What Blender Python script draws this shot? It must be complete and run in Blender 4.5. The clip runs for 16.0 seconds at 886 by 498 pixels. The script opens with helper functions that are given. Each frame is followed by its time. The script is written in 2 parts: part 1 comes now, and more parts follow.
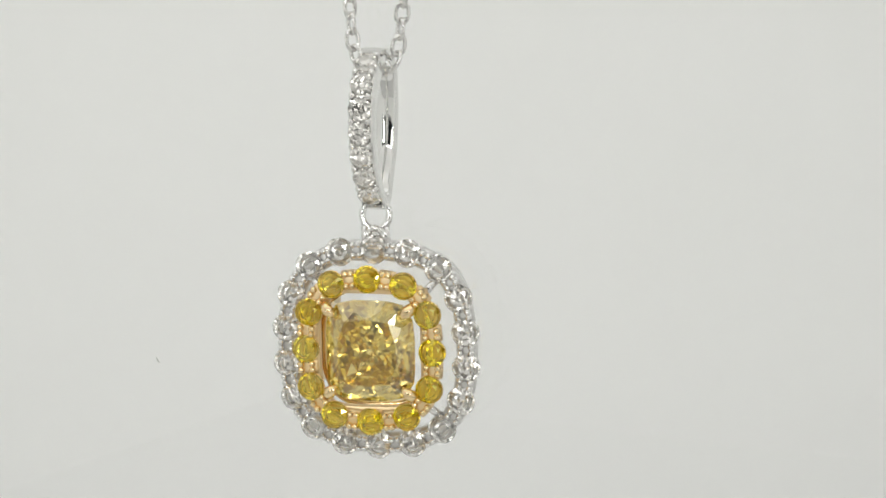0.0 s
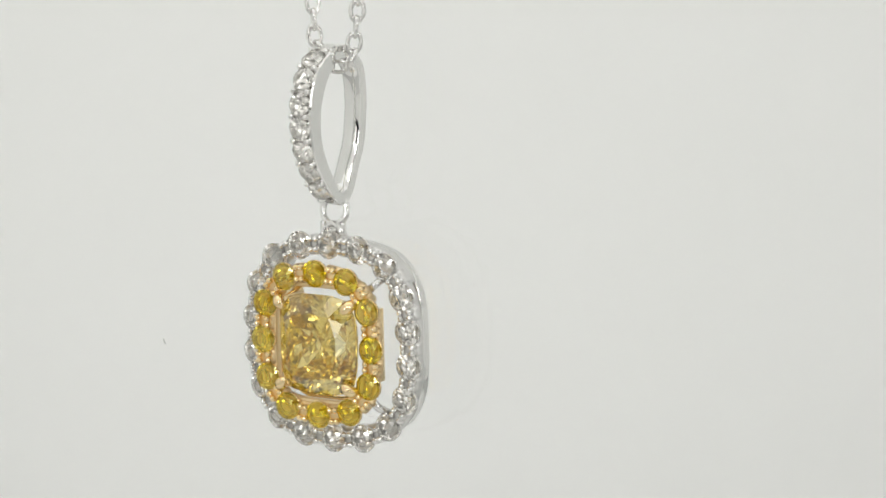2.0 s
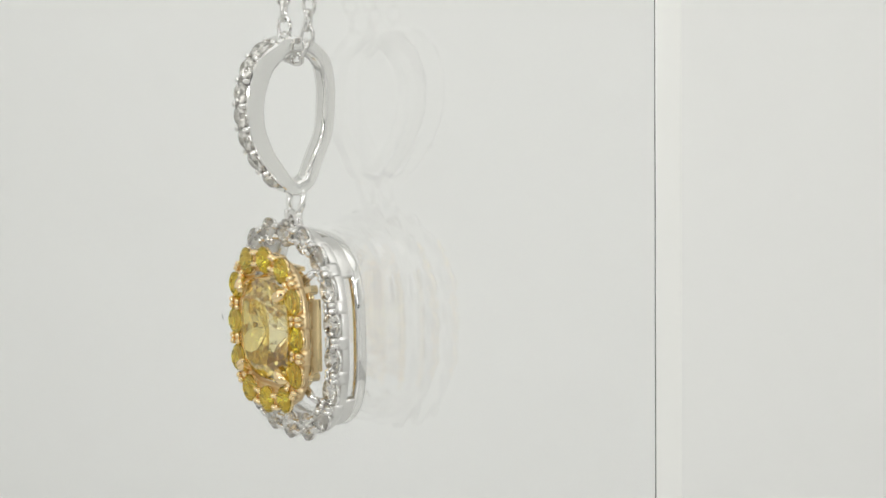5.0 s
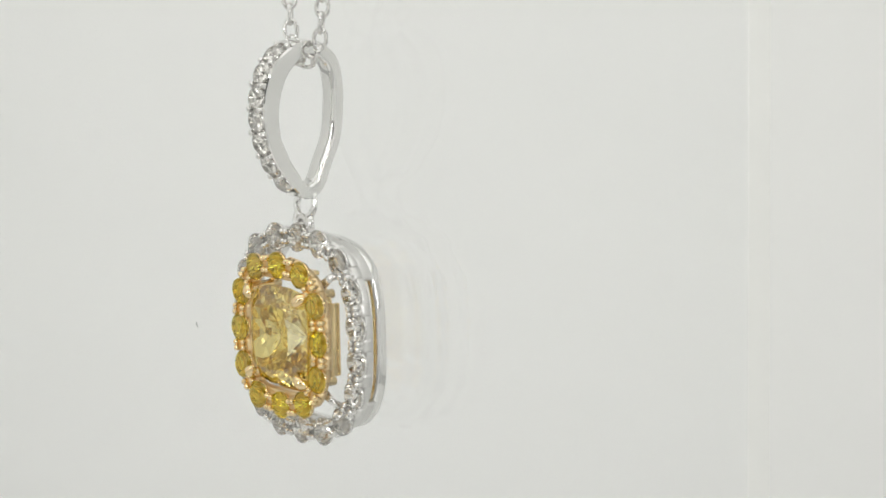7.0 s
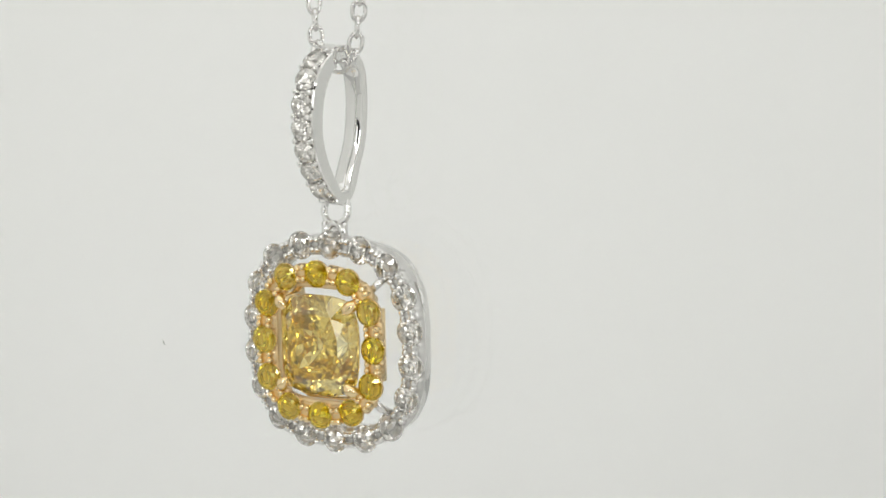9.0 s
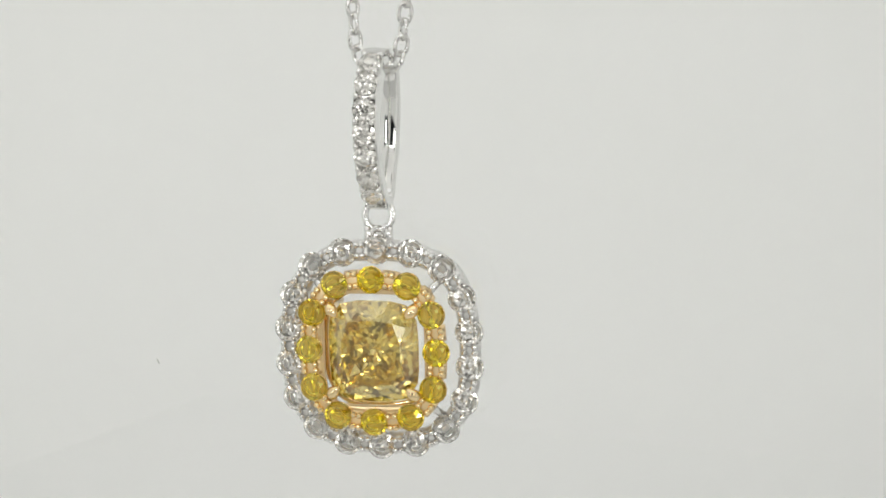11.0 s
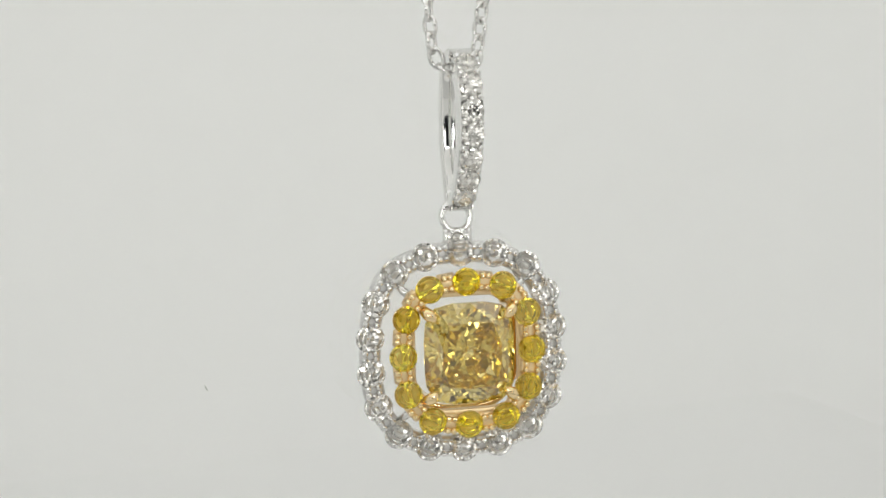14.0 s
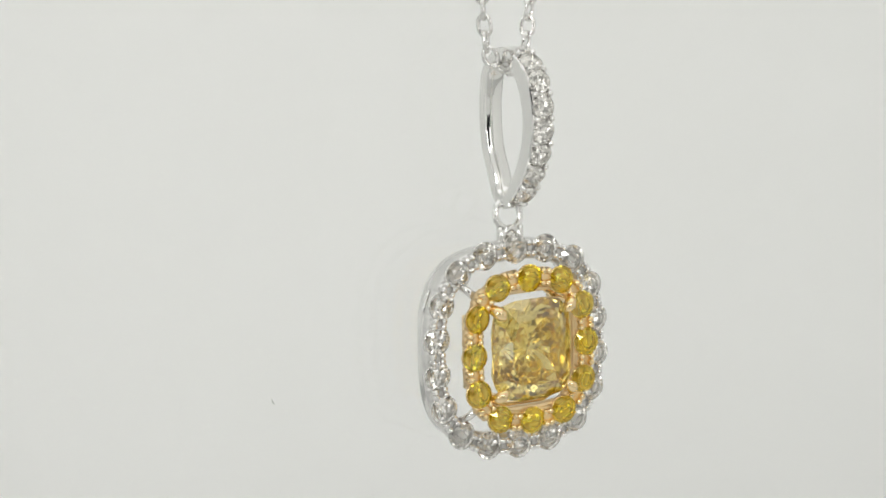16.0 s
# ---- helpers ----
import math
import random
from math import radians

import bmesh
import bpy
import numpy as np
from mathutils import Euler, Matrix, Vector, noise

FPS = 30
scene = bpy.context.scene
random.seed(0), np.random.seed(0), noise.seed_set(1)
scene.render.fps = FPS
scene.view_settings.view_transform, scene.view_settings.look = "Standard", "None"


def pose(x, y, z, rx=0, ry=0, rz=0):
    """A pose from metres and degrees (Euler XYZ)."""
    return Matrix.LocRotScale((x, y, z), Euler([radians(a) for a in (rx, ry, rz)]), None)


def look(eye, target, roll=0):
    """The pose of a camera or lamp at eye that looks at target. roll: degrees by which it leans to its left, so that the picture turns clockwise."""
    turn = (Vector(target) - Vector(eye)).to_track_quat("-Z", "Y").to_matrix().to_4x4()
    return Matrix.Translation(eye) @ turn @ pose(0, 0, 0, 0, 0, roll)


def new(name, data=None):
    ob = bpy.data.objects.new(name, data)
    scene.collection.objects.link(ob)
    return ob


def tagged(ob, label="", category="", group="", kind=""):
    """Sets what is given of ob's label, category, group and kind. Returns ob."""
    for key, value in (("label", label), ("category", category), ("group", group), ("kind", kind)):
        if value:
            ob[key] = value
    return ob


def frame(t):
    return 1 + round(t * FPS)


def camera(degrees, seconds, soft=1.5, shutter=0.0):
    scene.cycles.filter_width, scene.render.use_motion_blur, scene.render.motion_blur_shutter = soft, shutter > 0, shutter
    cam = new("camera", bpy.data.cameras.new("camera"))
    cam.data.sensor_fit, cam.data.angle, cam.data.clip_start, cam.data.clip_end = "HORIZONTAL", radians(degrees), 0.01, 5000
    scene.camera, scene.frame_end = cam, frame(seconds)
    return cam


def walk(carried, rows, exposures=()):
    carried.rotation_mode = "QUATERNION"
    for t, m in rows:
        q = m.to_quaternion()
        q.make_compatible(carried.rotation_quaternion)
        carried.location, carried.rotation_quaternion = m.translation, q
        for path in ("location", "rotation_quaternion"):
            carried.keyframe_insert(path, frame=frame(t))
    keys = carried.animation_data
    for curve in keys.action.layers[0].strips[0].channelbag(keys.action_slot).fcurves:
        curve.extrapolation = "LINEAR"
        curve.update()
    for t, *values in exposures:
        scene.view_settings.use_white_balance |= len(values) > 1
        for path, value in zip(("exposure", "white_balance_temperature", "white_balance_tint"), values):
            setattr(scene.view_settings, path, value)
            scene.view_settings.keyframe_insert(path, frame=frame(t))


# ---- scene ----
cam = camera(12.0, 16.0, soft=1.6)
MM = 0.001
BASE = 0.060            # height of the turntable axis point at which the camera looks
CAM_D, CAM_PITCH = 0.2462, radians(10.41)
EYE = Vector((-0.000444, -CAM_D * math.cos(CAM_PITCH), BASE + CAM_D * math.sin(CAM_PITCH)))
CAM_POSE = look(EYE, (-0.000444, 0, BASE), -0.675)
walk(cam, [(0.0, CAM_POSE), (16.0, CAM_POSE)], [(0.0, -1.06), (3.0, -0.98), (9.0, -1.00), (12.5, -1.09), (14.5, -1.06), (16.0, -0.99)])

# ---- light ----
world = bpy.data.worlds.new("world")
scene.world = world
world.use_nodes = True
world.node_tree.nodes["Background"].inputs[0].default_value = (0.9, 0.95, 1.0, 1)
world.node_tree.nodes["Background"].inputs[1].default_value = 0.03


def area_lamp(name, m, sx, sy, power, colour):
    data = bpy.data.lights.new(name, "AREA")
    data.shape, data.size, data.size_y, data.energy, data.color = "RECTANGLE", sx, sy, power, colour
    ob = new(name, data)
    ob.matrix_world = m
    return ob


WARM = (0.99, 0.985, 0.95)
# unseen overhead lamp, added to lift the general light in the box
area_lamp("added_ceiling_fill", pose(0, -0.02, 0.1685), 0.20, 0.08, 0.075, WARM)
# unseen strips, added at the front to put sparkle into the stones
for spot, length, along in (((0, -0.198, 0.163), 0.20, "x"), ((-0.131, -0.198, 0.105), 0.09, "z"), ((0.131, -0.198, 0.105), 0.09, "z")):
    sizes = (length, 0.007) if along == "x" else (0.007, length)
    area_lamp("added_sparkle_strip", look(spot, (0, -0.01, 0.055)), *sizes, 0.12, WARM)
# two unseen fill lamps beside the camera, added to brighten the facets
for x in (-0.072, 0.072):
    area_lamp("added_front_fill", look((x, -0.2, 0.112), (0, -0.01, 0.06)), 0.030, 0.085, 0.042, WARM)
scene.cycles.max_bounces = 24
scene.cycles.transmission_bounces = 24
scene.cycles.glossy_bounces = 16


# ---- materials ----
def material(name, colour, rough=0.5, metal=0.0, ior=1.5, transmission=0.0, grain=0.0, grain_size=2000, bump=0.0, bump_size=1500, rough_vary=0.0):
    m = bpy.data.materials.new(name)
    m.use_nodes = True
    nt = m.node_tree
    b = nt.nodes["Principled BSDF"]
    b.inputs["Base Color"].default_value = (*colour, 1)
    b.inputs["Roughness"].default_value = rough
    b.inputs["Metallic"].default_value = metal
    b.inputs["IOR"].default_value = ior
    b.inputs["Transmission Weight"].default_value = transmission
    if grain or rough_vary or bump:
        co = nt.nodes.new("ShaderNodeTexCoord")
    if grain or rough_vary:
        n = nt.nodes.new("ShaderNodeTexNoise")
        n.inputs["Scale"].default_value = grain_size
        n.inputs["Detail"].default_value = 4
        nt.links.new(co.outputs["Object"], n.inputs["Vector"])
        if grain:
            mix = nt.nodes.new("ShaderNodeMix")
            mix.data_type = "RGBA"
            mix.inputs[6].default_value = (*[c * (1 - grain) for c in colour], 1)
            mix.inputs[7].default_value = (*[min(1, c * (1 + grain)) for c in colour], 1)
            nt.links.new(n.outputs["Fac"], mix.inputs[0])
            nt.links.new(mix.outputs[2], b.inputs["Base Color"])
        if rough_vary:
            mr = nt.nodes.new("ShaderNodeMapRange")
            mr.inputs["To Min"].default_value = max(0, rough - rough_vary)
            mr.inputs["To Max"].default_value = rough + rough_vary
            nt.links.new(n.outputs["Fac"], mr.inputs["Value"])
            nt.links.new(mr.outputs["Result"], b.inputs["Roughness"])
    if bump:
        n2 = nt.nodes.new("ShaderNodeTexNoise")
        n2.inputs["Scale"].default_value = bump_size
        n2.inputs["Detail"].default_value = 3
        nt.links.new(co.outputs["Object"], n2.inputs["Vector"])
        bp = nt.nodes.new("ShaderNodeBump")
        bp.inputs["Strength"].default_value = bump
        bp.inputs["Distance"].default_value = 0.00005
        nt.links.new(n2.outputs["Fac"], bp.inputs["Height"])
        nt.links.new(bp.outputs["Normal"], b.inputs["Normal"])
    return m


WHITE_GOLD = material("white_gold", (0.80, 0.79, 0.775), 0.10, 1.0, rough_vary=0.05, grain=0.03, grain_size=900, bump=0.25, bump_size=1400)
CAST_WHITE_GOLD = material("cast_white_gold", (0.80, 0.79, 0.775), 0.34, 1.0, rough_vary=0.08, grain=0.05, grain_size=900, bump=0.4, bump_size=2600)
WHITE_GOLD_POLISHED = material("polished_white_gold", (0.84, 0.835, 0.82), 0.05, 1.0, rough_vary=0.03, grain=0.02, grain_size=500)
YELLOW_GOLD = material("yellow_gold", (0.90, 0.71, 0.41), 0.12, 1.0, rough_vary=0.05, grain=0.04, grain_size=900, bump=0.25, bump_size=1400)
CAST_YELLOW_GOLD = material("cast_yellow_gold", (0.90, 0.71, 0.43), 0.36, 1.0, rough_vary=0.08, grain=0.06, grain_size=900, bump=0.4, bump_size=2600)


def gemstone(name, colour, tint_vary=0.0):
    """A clear stone whose colour deepens with each bounce inside it."""
    m = bpy.data.materials.new(name)
    m.use_nodes = True
    nt = m.node_tree
    nt.nodes.remove(nt.nodes["Principled BSDF"])
    g = nt.nodes.new("ShaderNodeBsdfGlass")
    g.inputs["Color"].default_value = (*colour, 1)
    g.inputs["Roughness"].default_value = 0.0
    g.inputs["IOR"].default_value = 2.417
    if tint_vary:
        info, mix = nt.nodes.new("ShaderNodeObjectInfo"), nt.nodes.new("ShaderNodeMix")
        mix.data_type = "RGBA"
        mix.inputs[6].default_value = (*[c ** (1 - tint_vary) for c in colour], 1)
        mix.inputs[7].default_value = (*[c ** (1 + tint_vary) for c in colour], 1)
        nt.links.new(info.outputs["Random"], mix.inputs[0])
        nt.links.new(mix.outputs[2], g.inputs["Color"])
    nt.links.new(g.outputs[0], nt.nodes["Material Output"].inputs["Surface"])
    return m


DIAMOND = gemstone("colourless_diamond", (0.995, 0.99, 0.98))
YELLOW_DIAMOND = gemstone("vivid_yellow_diamond", (0.992, 0.94, 0.38), 0.3)
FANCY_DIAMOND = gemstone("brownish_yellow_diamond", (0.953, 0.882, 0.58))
# same stone, tinted paler to imitate light passing briefly through the crown
CROWN_PATH_TINT = gemstone("crown_short_path_tint", (0.985, 0.97, 0.88))
ACRYLIC = material("clear_acrylic", (0.992, 0.996, 0.996), 0.0, 0.0, 1.49, 1.0)
FROSTED = material("polished_acrylic_edge", (0.97, 0.97, 0.955), 0.35, 0.65, 1.49, grain=0.01, grain_size=400)
SPECK = material("grey_dust", (0.48, 0.48, 0.46), 0.9, grain=0.2)
BOX_WHITE = material("matt_white_card", (0.80, 0.80, 0.793), 0.85, grain=0.012, grain_size=14, bump=0.03, bump_size=900)


def diffuser(name, glow):
    """White sheet that gives off an even glow."""
    m = material(name, (0.75, 0.75, 0.74), 0.6, grain=0.012, grain_size=14)
    b = m.node_tree.nodes["Principled BSDF"]
    b.inputs["Emission Color"].default_value = (0.985, 1.0, 0.96, 1)
    b.inputs["Emission Strength"].default_value = glow
    return m


BACKDROP = diffuser("backlit_white_acrylic", 0.255)
# glow added to unseen box sides to brighten metal and stones
FILL_GLOW = diffuser("white_fill_glow", 0.30)
BLACK = material("matt_black_plastic", (0.03, 0.03, 0.03), 0.6, grain=0.1, grain_size=200)
FLOOR = material("pale_grey_card", (0.5, 0.5, 0.495), 0.8, grain=0.02, grain_size=30)
TABLE_WHITE = material("satin_white_plastic", (0.78, 0.78, 0.77), 0.4, grain=0.015, grain_size=60)


# ---- mesh helpers ----
def mesh_of(name, bm, mat, smooth=True, sharp=0):
    bmesh.ops.recalc_face_normals(bm, faces=bm.faces)
    if sharp:
        for e in bm.edges:
            e.smooth = e.calc_face_angle(0) < radians(sharp)
    me = bpy.data.meshes.new(name)
    bm.to_mesh(me)
    bm.free()
    me.materials.append(mat)
    for p in me.polygons:
        p.use_smooth = smooth
    return me


def part(name, bm, mat, parent, label="", smooth=True, sharp=0):
    ob = new(name, mesh_of(name, bm, mat, smooth, sharp))
    ob.parent = parent
    return tagged(ob, label)


def piece(name, me, parent, m, label=""):
    ob = new(name, me)
    ob.parent = parent
    ob.matrix_basis = m
    return tagged(ob, label)


def sweep(bm, rings, closed=True, cap=True):
    """Skins a row of equal rings of points."""
    vs = [[bm.verts.new(p) for p in r] for r in rings]
    k = len(vs[0])
    for i in range(len(vs) if closed else len(vs) - 1):
        a, b = vs[i], vs[(i + 1) % len(vs)]
        for j in range(k):
            bm.faces.new((a[j], a[(j + 1) % k], b[(j + 1) % k], b[j]))
    if not closed and cap:
        bm.faces.new(vs[0])
        bm.faces.new(list(reversed(vs[-1])))


def tube(bm, pts, radius, seg=10, closed=False):
    """A round wire along points; radius is a number or one for each point."""
    pts = [Vector(p) for p in pts]
    n, rings = len(pts), []
    up = None
    for i, p in enumerate(pts):
        a = pts[(i - 1) % n] if closed or i else pts[0]
        b = pts[(i + 1) % n] if closed or i < n - 1 else pts[-1]
        d = (b - a).normalized()
        if up is None:
            up = d.orthogonal().normalized()
        up = (up - d * up.dot(d)).normalized()
        side = d.cross(up)
        r = radius[i] if isinstance(radius, (list, tuple)) else radius
        rings.append([p + (up * math.cos(q) + side * math.sin(q)) * r for q in [2 * math.pi * j / seg for j in range(seg)]])
    if closed:
        # the last ring may be twisted against the first: shift it
        first, last = rings[0], rings[-1]
        best = min(range(seg), key=lambda s: sum((first[j] - last[(j + s) % seg]).length for j in range(seg)))
        if best:
            m = len(rings)
            for i in range(m):
                f = i / m * (best if best <= seg / 2 else best - seg)
                p = sum(rings[i], Vector()) / seg
                axis = (rings[i][0] - p).cross(rings[i][1] - p).normalized()
                rot = Matrix.Rotation(f * 2 * math.pi / seg, 4, axis)
                rings[i] = [p + rot @ (q - p) for q in rings[i]]
    sweep(bm, rings, closed)


def cushion(a, b, n, q):
    """The point of a superellipse at the angle q, x to the right and z up, and its outward normal."""
    c, s = math.cos(q), math.sin(q)
    r = (abs(c / a) ** n + abs(s / b) ** n) ** (-1 / n)
    x, z = r * c, r * s
    nx = math.copysign(abs(x / a) ** (n - 1) / a, x)
    nz = math.copysign(abs(z / b) ** (n - 1) / b, z)
    k = math.hypot(nx, nz)
    return x, z, nx / k, nz / k


def spaced(a, b, n, count, start=math.pi / 2):
    """Angles that share out a superellipse's length evenly."""
    m = 1440
    pts = [cushion(a, b, n, start + 2 * math.pi * i / m)[:2] for i in range(m + 1)]
    run = [0.0]
    for i in range(m):
        run.append(run[-1] + math.hypot(pts[i + 1][0] - pts[i][0], pts[i + 1][1] - pts[i][1]))
    out, i = [], 0
    for k in range(count):
        while run[i] < run[-1] * k / count - 1e-12:
            i += 1
        out.append(start + 2 * math.pi * i / m)
    return out


def gem(n, outline, table, crown, girdle, pavilion, rows):
    """A faceted stone with its table towards -y and its girdle at y = 0. outline(q): x, z. rows: pairs of scale and share of the pavilion's depth."""
    bm = bmesh.new()

    def ring(count, shift, scale, y):
        out = []
        for i in range(count):
            x, z = outline(2 * math.pi * (i + shift) / count)
            out.append(bm.verts.new((x * scale, y, z * scale)))
        return out

    tab = ring(n, 0, table, -crown)
    mid = ring(n, 0.5, table + (1 - table) * 0.42, -crown * 0.62)
    top = ring(2 * n, 0, 1, -girdle / 2)
    low = ring(2 * n, 0, 1, girdle / 2)
    bm.faces.new(tab)
    for i in range(n):
        j = (i + 1) % n
        bm.faces.new((tab[i], mid[i], tab[j]))
        bm.faces.new((tab[j], mid[i], top[2 * j], mid[j]))
        bm.faces.new((mid[i], top[2 * i], top[2 * i + 1]))
        bm.faces.new((mid[i], top[2 * i + 1], top[2 * j]))
    for i in range(2 * n):
        j = (i + 1) % (2 * n)
        bm.faces.new((top[i], low[i], low[j], top[j]))
    prev, shift = low, 0.0
    for scale, share in rows:
        shift = 0.5 - shift
        cur = ring(2 * n, shift, scale, girdle / 2 + pavilion * share)
        for i in range(2 * n):
            j = (i + 1) % (2 * n)
            if shift:
                bm.faces.new((prev[i], cur[i], prev[j]))
                bm.faces.new((prev[j], cur[i], cur[j]))
            else:
                bm.faces.new((prev[i], cur[i], cur[j]))
                bm.faces.new((prev[i], cur[j], prev[j]))
        prev = cur
    tip = bm.verts.new((0, girdle / 2 + pavilion, 0))
    for i in range(2 * n):
        bm.faces.new((prev[i], tip, prev[(i + 1) % (2 * n)]))
    return bm


def brilliant(name, d, mat):
    """A round brilliant of the diameter d."""
    r = d / 2
    n = 8
    bm = bmesh.new()

    def ring(count, shift, rad, y):
        return [bm.verts.new((rad * math.cos(2 * math.pi * (i + shift) / count), y, rad * math.sin(2 * math.pi * (i + shift) / count))) for i in range(count)]

    tab, mid = ring(n, 0, r * 0.56, -r * 0.33), ring(n, 0.5, r * 0.78, -r * 0.19)
    top, low = ring(2 * n, 0, r, -r * 0.025), ring(2 * n, 0, r, r * 0.025)
    pav = ring(n, 0.5, r * 0.22, r * 0.714)
    bm.faces.new(tab)
    tip = bm.verts.new((0, r * 0.89, 0))
    for i in range(n):
        j = (i + 1) % n
        bm.faces.new((tab[i], mid[i], tab[j]))
        bm.faces.new((tab[j], mid[i], top[2 * j], mid[j]))
        bm.faces.new((mid[i], top[2 * i], top[2 * i + 1]))
        bm.faces.new((mid[i], top[2 * i + 1], top[2 * j]))
        bm.faces.new((low[2 * i], low[2 * i + 1], pav[i]))
        bm.faces.new((low[2 * i + 1], low[2 * j], pav[i]))
        bm.faces.new((low[2 * j], pav[j], tip))
        bm.faces.new((low[2 * j], tip, pav[i]))
    for i in range(2 * n):
        j = (i + 1) % (2 * n)
        bm.faces.new((top[i], low[i], low[j], top[j]))
    return mesh_of(name, bm, mat, False)


def cup(name, d, mat):
    """The open metal cone in which a stone of the diameter d sits."""
    r = d / 2
    bm = bmesh.new()
    seg = 16
    prof = ((0.97, 0.06), (1.0, 0.10), (0.97, 0.30), (0.90, 0.34), (0.86, 0.28), (0.93, 0.10))
    sweep(bm, [[(r * k * math.cos(q), r * y, r * k * math.sin(q)) for k, y in prof] for q in [2 * math.pi * i / seg for i in range(seg)]])
    return mesh_of(name, bm, mat)


def bead(name, r, length, mat):
    """A claw bead: a short round post with a domed head towards -y."""
    bm = bmesh.new()
    rings = []
    for y, k in ((length, 0.9), (0.25 * r, 1.0), (-0.3 * r, 0.95), (-0.75 * r, 0.66), (-0.97 * r, 0.25)):
        rings.append([(r * k * math.cos(q), y, r * k * math.sin(q)) for q in [2 * math.pi * j / 8 for j in range(8)]])
    sweep(bm, rings, False)
    return mesh_of(name, bm, mat)


def box_mesh(bm, x0, x1, y0, y1, z0, z1, bevel=0.0):
    g = bmesh.ops.create_cube(bm, size=1, matrix=Matrix.LocRotScale(((x0 + x1) / 2, (y0 + y1) / 2, (z0 + z1) / 2), None, (x1 - x0, y1 - y0, z1 - z0)))
    if bevel:
        bmesh.ops.bevel(bm, geom=list({e for v in g["verts"] for e in v.link_edges}), offset=bevel, segments=2, affect="EDGES", profile=0.6)


# ---- the light box ----
def structure(name, dims, label, mat=BOX_WHITE):
    bm = bmesh.new()
    box_mesh(bm, *dims)
    ob = new(name, mesh_of(name, bm, mat, False))
    return tagged(ob, label, "wall" if "wall" in name else name, kind="structure")


BX, BY0, BY1, BZ = 0.14, -0.205, 0.12, 0.17
POST_Y, SKIRT = -0.148, 0.060
structure("floor", (-BX, BX, BY0, BY1, -0.004, 0), "matt pale grey floor of a photo light box", FLOOR)
structure("ceiling", (-BX, BX, BY0, BY1, BZ, BZ + 0.004), "unseen white top of a light box, its glow added as fill light", FILL_GLOW)
structure("wall_back", (-BX - 0.004, BX + 0.004, BY1, BY1 + 0.004, -0.004, BZ + 0.004), "plain white backdrop, evenly backlit", BACKDROP)
structure("wall_left", (-BX - 0.004, -BX, POST_Y, BY1, -0.004, BZ + 0.004), "unseen white side of a light box, its glow added as fill light", FILL_GLOW)
structure("wall_right", (BX, BX + 0.004, POST_Y, BY1, -0.004, BZ + 0.004), "unseen white side of a light box, its glow added as fill light", FILL_GLOW)
for side, x0 in (("left", -BX - 0.004), ("right", BX)):
    # unseen black posts, added so the polished metal reflects dark stripes
    structure("trim_" + side, (x0, x0 + 0.004, BY0, POST_Y, SKIRT, BZ + 0.004), "unseen matt black front post, added for dark stripes in the metal", BLACK)
    # unseen glowing skirts, added to keep the sheet's reflection even
    structure("skirt_" + side, (x0, x0 + 0.004, BY0, POST_Y, -0.004, SKIRT), "unseen glowing white side skirt, added to even out the sheet's reflection", FILL_GLOW)
structure("skirt_front", (-BX - 0.004, BX + 0.004, BY0 - 0.004, BY0, -0.004, SKIRT), "unseen glowing white front skirt, added to even out the sheet's reflection", FILL_GLOW)


def front_wall():
    """An unseen black frame, added for dark reflections, open for the camera, over a white skirt."""
    bm = bmesh.new()
    hx, z1 = 0.132, 0.164
    y0, y1 = BY0 - 0.004, BY0
    box_mesh(bm, -BX - 0.004, -hx, y0, y1, SKIRT, BZ + 0.004)
    box_mesh(bm, hx, BX + 0.004, y0, y1, SKIRT, BZ + 0.004)
    box_mesh(bm, -hx, hx, y0, y1, z1, BZ + 0.004)
    ob = new("wall_front", mesh_of("wall_front", bm, BLACK, False))
    tagged(ob, "unseen black front frame, added for dark reflections, open for the camera", "wall", kind="structure")


front_wall()


# ---- turntable and acrylic sheet ----
def turntable():
    ob = new("turntable")
    tagged(ob, "round satin white turntable disc on the box floor", "turntable")
    bm = bmesh.new()
    rings = []
    for r, z in ((0.088, 0), (0.09, 0.001), (0.09, 0.005), (0.0885, 0.006)):
        rings.append([(r * math.cos(q), r * math.sin(q), z) for q in [2 * math.pi * j / 72 for j in range(72)]])
    sweep(bm, rings, False)
    part("disc", bm, TABLE_WHITE, ob)
    return ob


def acrylic_sheet():
    ob = new("acrylic_sheet")
    tagged(ob, "clear glossy acrylic sheet standing upright behind the pendant", "acrylic sheet")
    bm = bmesh.new()
    box_mesh(bm, -66 * MM, 32.4 * MM, SHEET_Y, SHEET_Y + 1.6 * MM, 0.006 - BASE, 34 * MM, 0.08 * MM)
    sheet = part("sheet", bm, ACRYLIC, ob, smooth=False)
    sheet.data.materials.append(FROSTED)
    for p in sheet.data.polygons:
        p.material_index = int(abs(p.normal.y) < 0.5)
    sheet.visible_shadow = False
    bm = bmesh.new()
    pts = [(-15.9 * MM, SHEET_Y - 0.02 * MM, -5.72 * MM), (-15.85 * MM, SHEET_Y - 0.03 * MM, -5.87 * MM), (-15.77 * MM, SHEET_Y - 0.02 * MM, -6.02 * MM), (-15.7 * MM, SHEET_Y - 0.02 * MM, -6.07 * MM)]
    tube(bm, pts, [0.012 * MM, 0.034 * MM, 0.03 * MM, 0.01 * MM], 6)
    part("dust_fleck", bm, SPECK, ob, "tiny dark dust fleck on the sheet")
    return ob


SHEET_Y = -6.9 * MM


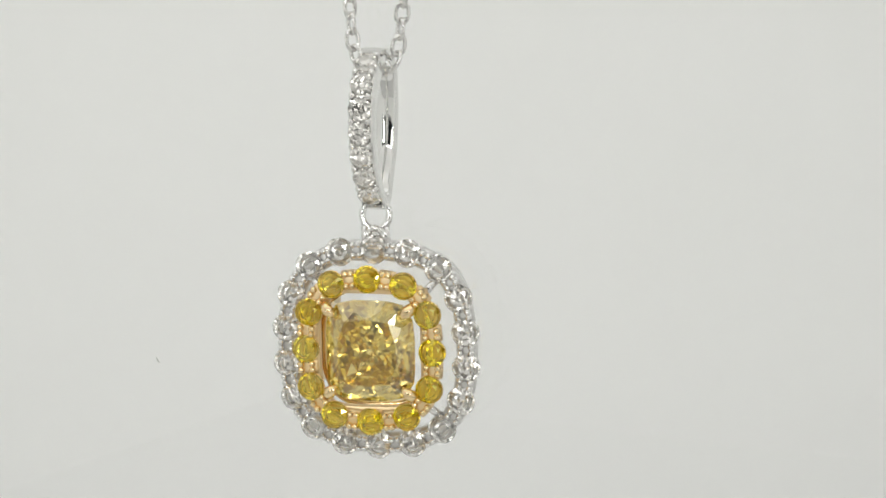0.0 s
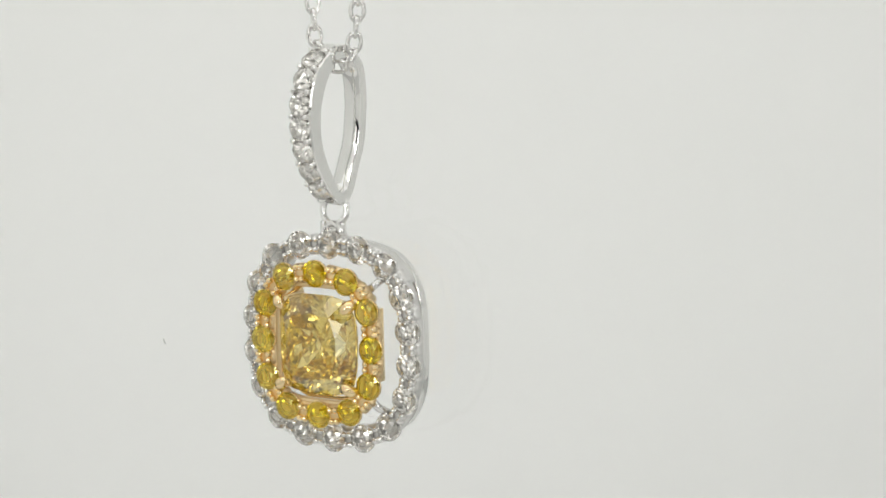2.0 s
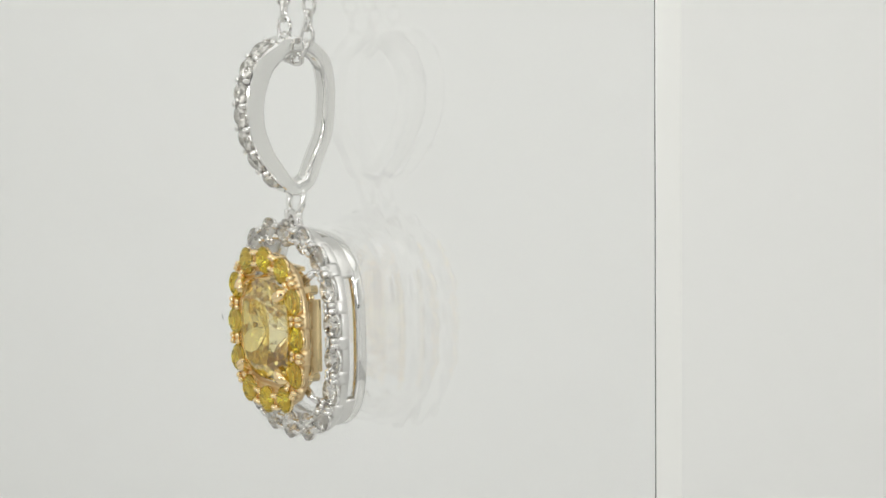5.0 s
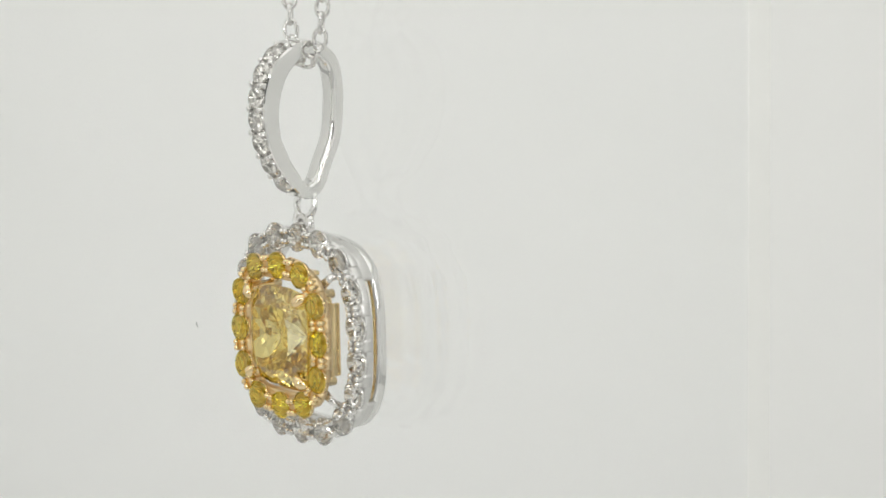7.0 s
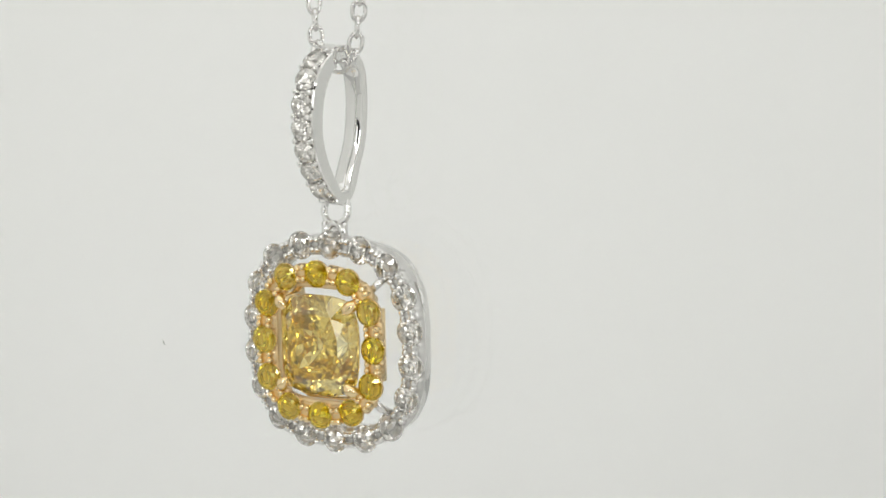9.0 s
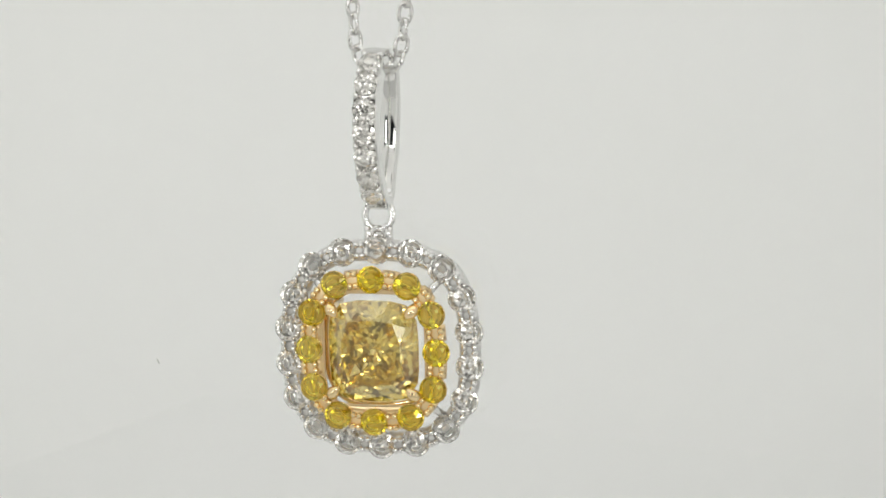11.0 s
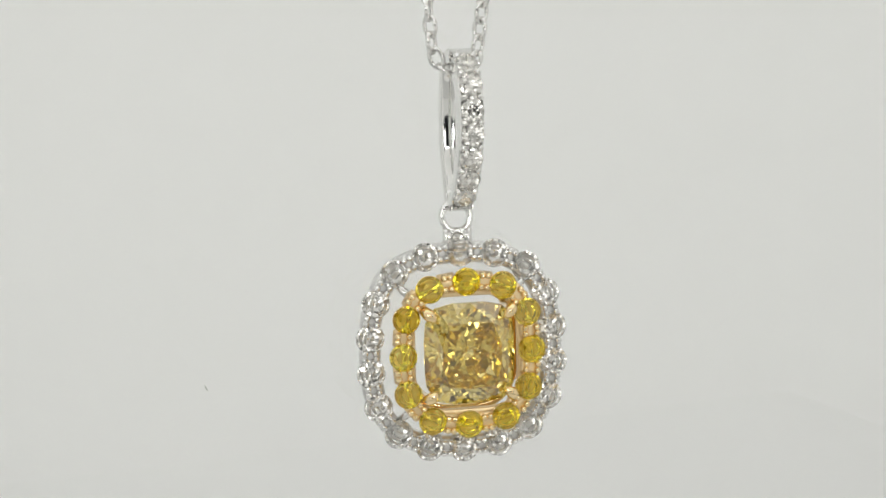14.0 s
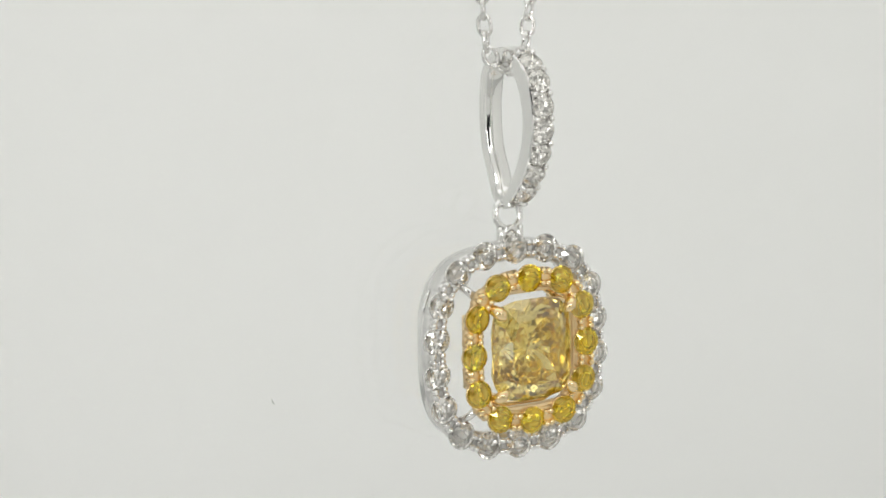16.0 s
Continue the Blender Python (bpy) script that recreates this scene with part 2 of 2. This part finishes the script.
# ---- the pendant ----
# its own space: origin in the middle of the outer halo, x to the right, y away from the viewer, z up
PX, PY, PZ = -1.715 * MM, -9.95 * MM, -3.93 * MM
W_A, W_B, W_N = 5.27 * MM, 5.60 * MM, 2.65
Y_A, Y_B, Y_N = 3.69 * MM, 4.07 * MM, 2.8
Y_Y, Y_Z = -1.47 * MM, 0.10 * MM


def loop_band(bm, a, b, n, profile, dz=0.0, steps=120, q0=None, q1=None):
    """Sweeps a profile of (outward, y) round a superellipse, or round a stretch of it."""
    rings = []
    closed = q0 is None
    for i in range(steps if closed else steps + 1):
        q = 2 * math.pi * i / steps if closed else q0 + (q1 - q0) * i / steps
        x, z, nx, nz = cushion(a, b, n, q)
        rings.append([(x + nx * o, y, z + nz * o + dz) for o, y in profile])
    sweep(bm, rings, closed)


def rounded(o0, o1, y0, y1, r):
    """A rounded rectangle for a profile."""
    out = []
    for cx, cy, a in ((o1 - r, y1 - r, 0), (o0 + r, y1 - r, 90), (o0 + r, y0 + r, 180), (o1 - r, y0 + r, 270)):
        for k in range(3):
            q = radians(a + 45 * k)
            out.append((cx + r * math.cos(q), cy + r * math.sin(q)))
    return out


def gap_plates(bm, a, b, n, count, half, profile, dz):
    """Blocks between the stones, each as long as 2 * half, that tie the two rails of a halo together."""
    qs = spaced(a, b, n, count)
    for k, q in enumerate(qs):
        q2 = qs[(k + 1) % count] + (2 * math.pi if k == count - 1 else 0)
        mid = (q + q2) / 2
        p0, p1 = cushion(a, b, n, mid - 0.01), cushion(a, b, n, mid + 0.01)
        dq = half * 0.02 / math.hypot(p1[0] - p0[0], p1[1] - p0[1])
        loop_band(bm, a, b, n, profile, dz, 4, mid - dq, mid + dq)


def set_stones(parent, a, b, n, count, y, dz, stone_me, cup_me, bead_me, bead_off, bead_y, rng):
    qs = spaced(a, b, n, count)
    for k, q in enumerate(qs):
        x, z, nx, nz = cushion(a, b, n, q)
        m = Matrix.Translation((x, y, z + dz)) @ Matrix.Rotation(rng.uniform(0, 6.28), 4, "Y") @ pose(0, 0, 0, rng.uniform(-3, 3), 0, rng.uniform(-3, 3))
        piece("stone", stone_me, parent, m)
        piece("cup", cup_me, parent, Matrix.Translation((x, y, z + dz)))
        q2 = qs[(k + 1) % count] + (2 * math.pi if k == count - 1 else 0)
        x, z, nx, nz = cushion(a, b, n, (q + q2) / 2)
        for side in (-1, 1):
            for along in (-0.17 * MM, 0.17 * MM):
                piece("bead", bead_me, parent, Matrix.Translation((x + nx * bead_off * side - nz * along, y + bead_y, z + nz * bead_off * side + nx * along + dz)))


def pendant():
    rng = random.Random(5)
    top = new("pendant")
    tagged(top, "white and yellow gold halo pendant set with a cushion-cut yellow diamond", "pendant")
    # outer halo: front band, back rail, corner walls
    bm = bmesh.new()
    for o in (-0.68, 0.20):
        loop_band(bm, W_A, W_B, W_N, rounded(o * MM, (o + 0.26) * MM, 0.40 * MM, 0.92 * MM, 0.08 * MM))
    gap_plates(bm, W_A, W_B, W_N, 18, 0.36 * MM, rounded(-0.68 * MM, 0.52 * MM, 0.12 * MM, 0.9 * MM, 0.26 * MM), 0)
    outer = part("outer_halo", bm, CAST_WHITE_GOLD, top, "white gold halo of round colourless diamonds")
    bm = bmesh.new()
    loop_band(bm, W_A - 0.06 * MM, W_B + 0.04 * MM, 3.0, rounded(-0.54 * MM, 0.02 * MM, 1.66 * MM, 2.32 * MM, 0.13 * MM))
    part("back_rail", bm, WHITE_GOLD_POLISHED, outer, "polished white gold rail")
    for q in (53, 127, 233, 307):
        bm = bmesh.new()
        loop_band(bm, W_A - 0.06 * MM, W_B + 0.04 * MM, 3.0, rounded(-0.36 * MM, 0.012 * MM, 0.5 * MM, 2.05 * MM, 0.1 * MM), steps=18, q0=radians(q - 16), q1=radians(q + 16))
        part("corner_wall", bm, CAST_WHITE_GOLD, outer, "satin white gold corner wall")
    set_stones(outer, W_A, W_B, W_N, 18, 0, 0, brilliant("stone", 1.66 * MM, DIAMOND), cup("cup", 1.62 * MM, WHITE_GOLD), bead("bead", 0.20 * MM, 0.4 * MM, WHITE_GOLD), 0.30 * MM, -0.08 * MM, rng)
    # inner halo
    bm = bmesh.new()
    loop_band(bm, Y_A, Y_B, Y_N, rounded(0.05 * MM, 0.35 * MM, Y_Y + 0.36 * MM, Y_Y + 0.75 * MM, 0.08 * MM), Y_Z)
    # the inner edge follows the middle stone: a rounded rectangle
    loop_band(bm, Y_A - 0.75 * MM, Y_B - 0.86 * MM, 5.0, rounded(0.0, 0.42 * MM, Y_Y + 0.26 * MM, Y_Y + 0.75 * MM, 0.08 * MM), Y_Z)
    gap_plates(bm, Y_A, Y_B, Y_N, 12, 0.42 * MM, rounded(-0.66 * MM, 0.52 * MM, Y_Y + 0.12 * MM, Y_Y + 0.75 * MM, 0.24 * MM), Y_Z)
    inner = part("inner_halo", bm, CAST_YELLOW_GOLD, top, "yellow gold halo of round vivid yellow diamonds")
    set_stones(inner, Y_A, Y_B, Y_N, 12, Y_Y, Y_Z, brilliant("yellow_stone", 1.58 * MM, YELLOW_DIAMOND), cup("gold_cup", 1.60 * MM, YELLOW_GOLD), bead("gold_bead", 0.20 * MM, 0.4 * MM, YELLOW_GOLD), 0.33 * MM, -0.02 * MM, rng)
    # basket under the middle stone
    bm = bmesh.new()
    loop_band(bm, 3.0 * MM, 3.4 * MM, 3.0, rounded(-0.2 * MM, 0.2 * MM, Y_Y + 1.3 * MM, Y_Y + 1.7 * MM, 0.1 * MM), Y_Z)
    basket = part("basket", bm, YELLOW_GOLD, top, "yellow gold basket")
    for sx, sz, w in ((1, 0, 2.1), (-1, 0, 2.1), (0, 1, 1.6), (0, -1, 1.6)):
        bm = bmesh.new()
        if sx:
            box_mesh(bm, sx * 3.27 * MM - 0.14 * MM, sx * 3.27 * MM + 0.14 * MM, Y_Y + 0.5 * MM, Y_Y + 1.85 * MM, Y_Z - w * MM, Y_Z + w * MM, 0.05 * MM)
        else:
            box_mesh(bm, -w * MM, w * MM, Y_Y + 0.5 * MM, Y_Y + 1.85 * MM, sz * 3.6 * MM - 0.14 * MM + Y_Z, sz * 3.6 * MM + 0.14 * MM + Y_Z, 0.05 * MM)
        part("gallery_plate", bm, YELLOW_GOLD, basket)
    # struts to the outer halo
    for sx in (-1, 1):
        for sz in (-1, 1):
            bm = bmesh.new()
            tube(bm, [(sx * 2.9 * MM, Y_Y + 1.0 * MM, sz * 3.1 * MM + Y_Z), (sx * 3.4 * MM, Y_Y + 1.25 * MM, sz * 3.6 * MM + Y_Z), (sx * 3.62 * MM, 0.72 * MM, sz * 4.02 * MM)], [0.26 * MM, 0.22 * MM, 0.24 * MM], 10)
            part("strut", bm, WHITE_GOLD, outer)
    # the middle stone and its claws
    cy = Y_Y + 0.08 * MM
    bm = gem(10, lambda q: cushion(2.58 * MM, 2.88 * MM, 4.2, q + math.pi / 10)[:2], 0.66, 0.78 * MM, 0.09 * MM, 2.5 * MM,
             ((0.94, 0.15), (0.80, 0.33), (0.63, 0.49), (0.46, 0.64), (0.29, 0.79), (0.13, 0.92)))
    for v in bm.verts:
        if v.co.y > 0.3 * MM:
            v.co += Vector((rng.uniform(-1, 1), rng.uniform(-0.6, 0.6), rng.uniform(-1, 1))) * 0.06 * MM
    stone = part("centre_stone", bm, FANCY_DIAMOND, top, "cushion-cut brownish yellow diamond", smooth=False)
    stone.location = (0.09 * MM, cy, Y_Z)
    # paler tint painted on the crown rim imitates light's shorter path than in the deep middle
    stone.data.materials.append(CROWN_PATH_TINT)
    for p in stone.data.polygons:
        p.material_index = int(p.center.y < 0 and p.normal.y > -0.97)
    for sx in (-1, 1):
        for sz in (-1, 1):
            bm = bmesh.new()
            d = Vector((sx * 0.70, 0, sz * 0.71))
            c = Vector((0.09 * MM, 0, Y_Z))
            pts = [c + d * (r * MM) + Vector((0, cy + y * MM, 0)) for r, y in ((3.55, 1.9), (3.55, 0.3), (3.53, -0.15), (3.42, -0.40), (3.22, -0.52), (2.96, -0.53), (2.76, -0.50))]
            tube(bm, pts, [0.28 * MM, 0.30 * MM, 0.32 * MM, 0.36 * MM, 0.35 * MM, 0.21 * MM, 0.04 * MM], 12)
            part("claw", bm, YELLOW_GOLD, top, "pointed yellow gold claw")
    # neck and jump ring
    bm = bmesh.new()
    tube(bm, [(0.42 * MM * math.cos(q), 0.55 * MM, 6.3 * MM + 0.45 * MM * math.sin(q)) for q in [2 * math.pi * i / 24 for i in range(24)]], 0.2 * MM, 10, True)
    for side in (-1, 1):
        tube(bm, [(side * 0.62 * MM, 0.55 * MM, 5.7 * MM), (side * 0.56 * MM, 0.55 * MM, 6.3 * MM), (side * 0.60 * MM, 0.55 * MM, 6.85 * MM)], [0.30 * MM, 0.28 * MM, 0.24 * MM], 10)
    box_mesh(bm, -0.6 * MM, 0.6 * MM, 0.42 * MM, 0.72 * MM, 5.6 * MM, 6.45 * MM, 0.08 * MM)
    part("neck", bm, WHITE_GOLD, top)
    bm = bmesh.new()
    tube(bm, [(0.8 * MM * math.cos(q), 0.75 * MM + 0.15 * MM * math.sin(q), 7.5 * MM + 0.82 * MM * math.sin(q)) for q in [2 * math.pi * i / 32 for i in range(32)]], 0.2 * MM, 12, True)
    part("jump_ring", bm, WHITE_GOLD_POLISHED, top, "round white gold jump ring")
    bail(top, rng)
    return top


def smooth_loop(pts, steps):
    """A closed Catmull-Rom curve through points."""
    n, out = len(pts), []
    for i in range(n):
        p0, p1, p2, p3 = (Vector(pts[(i + k) % n]) for k in (-1, 0, 1, 2))
        for s in range(steps):
            t = s / steps
            out.append(0.5 * ((2 * p1) + (p2 - p0) * t + (2 * p0 - 5 * p1 + 4 * p2 - p3) * t * t + (3 * p1 - p0 - 3 * p2 + p3) * t ** 3))
    return out


# side outline of the bail: y, z in the sheet's space, and the thickness there
BAIL = ((-9.9, 13.1, 0.80), (-11.0, 12.8, 1.1), (-12.05, 12.0, 1.25), (-12.68, 10.7, 1.28), (-12.86, 9.2, 1.18), (-12.62, 7.6, 1.08), (-11.95, 6.1, 1.0), (-11.0, 4.9, 0.86),
        (-10.3, 4.2, 0.75), (-9.4, 3.95, 0.65), (-8.4, 4.45, 0.58), (-7.8, 5.7, 0.57), (-7.15, 7.2, 0.57), (-6.93, 8.8, 0.58), (-6.93, 10.3, 0.60), (-7.3, 11.8, 0.65), (-8.5, 12.85, 0.7))

BAIL_X = 0.33 * MM


def bail(top, rng):
    loop = smooth_loop(BAIL, 16)
    n = len(loop)
    bev = 0.06 * MM
    rings, outer = [], []
    for i in range(n):
        a, p, b = loop[i - 1], loop[i], loop[(i + 1) % n]
        d = Vector((b[0] - a[0], b[1] - a[1])).normalized()
        nrm = Vector((d[1], -d[0]))
        mid = Vector((p[0], p[1]))
        if (mid - Vector((-9.9, 8.6))).dot(nrm) < 0:
            nrm = -nrm
        th = p[2] + 0.1
        half = (0.68 - 0.10 * min(1, max(0, (p[0] + 10.0) / 2.2))) * MM
        y, z = p[0] * MM - PY, p[1] * MM - PZ
        ny, nz = nrm
        outer.append((y, z, ny, nz))
        front = 12 <= i <= 16 * 8
        cut, low = (0.68, 0.15) if front else (0.0, 0.0)
        lip, h2 = low + bev / MM, half - 0.12 * MM
        prof = [(-half + bev, low), (-h2, low), (-h2 + 0.04 * MM, max(cut, low)), (h2 - 0.04 * MM, max(cut, low)), (h2, low), (half - bev, low), (half, lip), (half, th - 0.12)]
        prof += [(half * math.cos(radians(a)), th - 0.12 + 0.26 * math.sin(radians(a))) for a in (15, 35, 55, 75, 90, 105, 125, 145, 165)]
        prof += [(-half, th - 0.12), (-half, lip)]
        rings.append([(x, y - ny * t * MM, z - nz * t * MM) for x, t in prof])
    bm = bmesh.new()
    sweep(bm, rings, True)
    body = part("bail", bm, WHITE_GOLD_POLISHED, top, "tapered white gold bail with a row of diamonds", sharp=32)
    body.matrix_basis = Matrix.Translation((BAIL_X, 0, 17 * MM)) @ pose(0, 0, 0, 0, 1.4, 0) @ Matrix.Translation((0, 0, -17 * MM))
    me, bd = brilliant("bail_stone", 1.34 * MM, DIAMOND), bead("bail_bead", 0.19 * MM, 0.45 * MM, WHITE_GOLD)
    cp = cup("bail_cup", 1.34 * MM, WHITE_GOLD)
    # stones down the front, evenly spaced
    front = outer[14:16 * 8 - 2]
    run = [0]
    for u, v in zip(front, front[1:]):
        run.append(run[-1] + math.hypot(v[0] - u[0], v[1] - u[1]))

    def at(s):
        i = max(k for k in range(len(run)) if run[k] <= s + 1e-12)
        return front[min(i, len(front) - 1)]

    count, bars = 7, []
    for k in range(count):
        y, z, ny, nz = at(run[-1] * (k + 0.5) / count)
        turn = Matrix(((1, 0, 0, 0), (0, -ny, nz, 0), (0, -nz, -ny, 0), (0, 0, 0, 1)))
        m = Matrix.Translation((0, y - ny * 0.02 * MM, z - nz * 0.02 * MM)) @ turn
        piece("stone", me, body, m @ Matrix.Rotation(rng.uniform(0, 6.28), 4, "Y"))
        piece("cup", cp, body, m)
        y, z, ny, nz = at(run[-1] * k / count)
        turn = Matrix(((1, 0, 0, 0), (0, -ny, nz, 0), (0, -nz, -ny, 0), (0, 0, 0, 1)))
        bars.append([(x, y - ny * 0.3 * MM, z - nz * 0.3 * MM) for x in (-0.62 * MM, 0, 0.62 * MM)])
        for side in (-1, 1):
            piece("bead", bd, body, Matrix.Translation((side * 0.46 * MM, y + ny * 0.02 * MM, z + nz * 0.02 * MM)) @ turn)
    bm = bmesh.new()
    for b in bars:
        tube(bm, b, 0.24 * MM, 8)
    part("seat_bars", bm, WHITE_GOLD, body)


# ---- the chain ----
def chain():
    top = new("necklace_chain")
    tagged(top, "fine white gold cable chain threaded through the bail", "chain")
    bm = bmesh.new()
    l, w, r = 0.58 * MM, 0.37 * MM, 0.125 * MM
    pts = [(w * math.cos(q), 0, l * math.sin(q)) for q in [2 * math.pi * i / 22 for i in range(22)]]
    tube(bm, pts, r, 8, True)
    me = mesh_of("link", bm, WHITE_GOLD)
    line = [(-5.9, -4.3, 24), (-5.75, -4.3, 30), (-5.65, -4.6, 33.6), (-5.5, -5.6, 34.5), (-5.4, -7.0, 34.4), (-4.7, -7.9, 30), (-3.25, -9.02, 16.0), (-3.05, -9.1, 13.2),
            (-2.7, -9.2, 12.25), (-2.2, -9.35, 11.9), (-1.7, -9.4, 11.75), (-1.1, -9.3, 11.85), (-0.65, -9.1, 12.3), (-0.4, -9.05, 13.2), (-0.05, -9.02, 16.0), (1.4, -7.9, 30), (1.5, -7.0, 34.4), (1.6, -5.6, 34.5), (1.75, -4.6, 33.6), (1.85, -4.3, 30), (2.0, -4.3, 24)]
    line = [Vector(p) * MM for p in line]
    # walk along the line in steps of one link
    run = [0.0]
    for a, b in zip(line, line[1:]):
        run.append(run[-1] + (b - a).length)

    def at(s):
        for i in range(len(line) - 1):
            if s <= run[i + 1]:
                return line[i].lerp(line[i + 1], (s - run[i]) / (run[i + 1] - run[i]))
        return line[-1]

    step, s, k = 0.92 * MM, 0.5 * MM, 0
    rng = random.Random(3)
    while s < run[-1] - 0.5 * MM:
        p, d = at(s), (at(s + 0.3 * MM) - at(s - 0.3 * MM)).normalized()
        side = Vector((0, 1, 0)) if abs(d.y) < 0.9 else Vector((1, 0, 0))
        x = side.cross(d).normalized()
        y = d.cross(x)
        m = Matrix((x, y, d)).transposed().to_4x4()
        m = Matrix.Translation(p) @ m @ Matrix.Rotation(radians((0 if k % 2 else 90) + 35 + rng.uniform(-14, 14)), 4, "Z")
        piece("link", me, top, m)
        s, k = s + step, k + 1
    return top


TABLE = turntable()
SHEET = acrylic_sheet()
PENDANT = pendant()
CHAIN = chain()


def yaw(t):
    """The turntable's angle: it runs back at an even pace, turns about and runs forth."""
    back, forth, t0, r = -8.87, 9.09, 5.51, 0.35
    a, b = -15.4 + back * t, -114.3 + forth * t
    if t <= t0 - r:
        return a
    if t >= t0 + r:
        return b
    u, h = (t - (t0 - r)) / (2 * r), 2 * r
    ya, yb = -15.4 + back * (t0 - r), -114.3 + forth * (t0 + r)
    return (2 * u ** 3 - 3 * u * u + 1) * ya + (u ** 3 - 2 * u * u + u) * h * back + (-2 * u ** 3 + 3 * u * u) * yb + (u ** 3 - u * u) * h * forth


def motions():
    times = [0.25 * i for i in range(65)]
    for thing, local in ((TABLE, pose(0, 0, 0)), (SHEET, pose(0, 0, BASE)), (PENDANT, pose(PX, PY, BASE + PZ, 0, -0.7, 0)), (CHAIN, pose(0, 0, BASE))):
        walk(thing, [(t, pose(0, 0, 0, 0, 0, yaw(t)) @ local) for t in times])


motions()
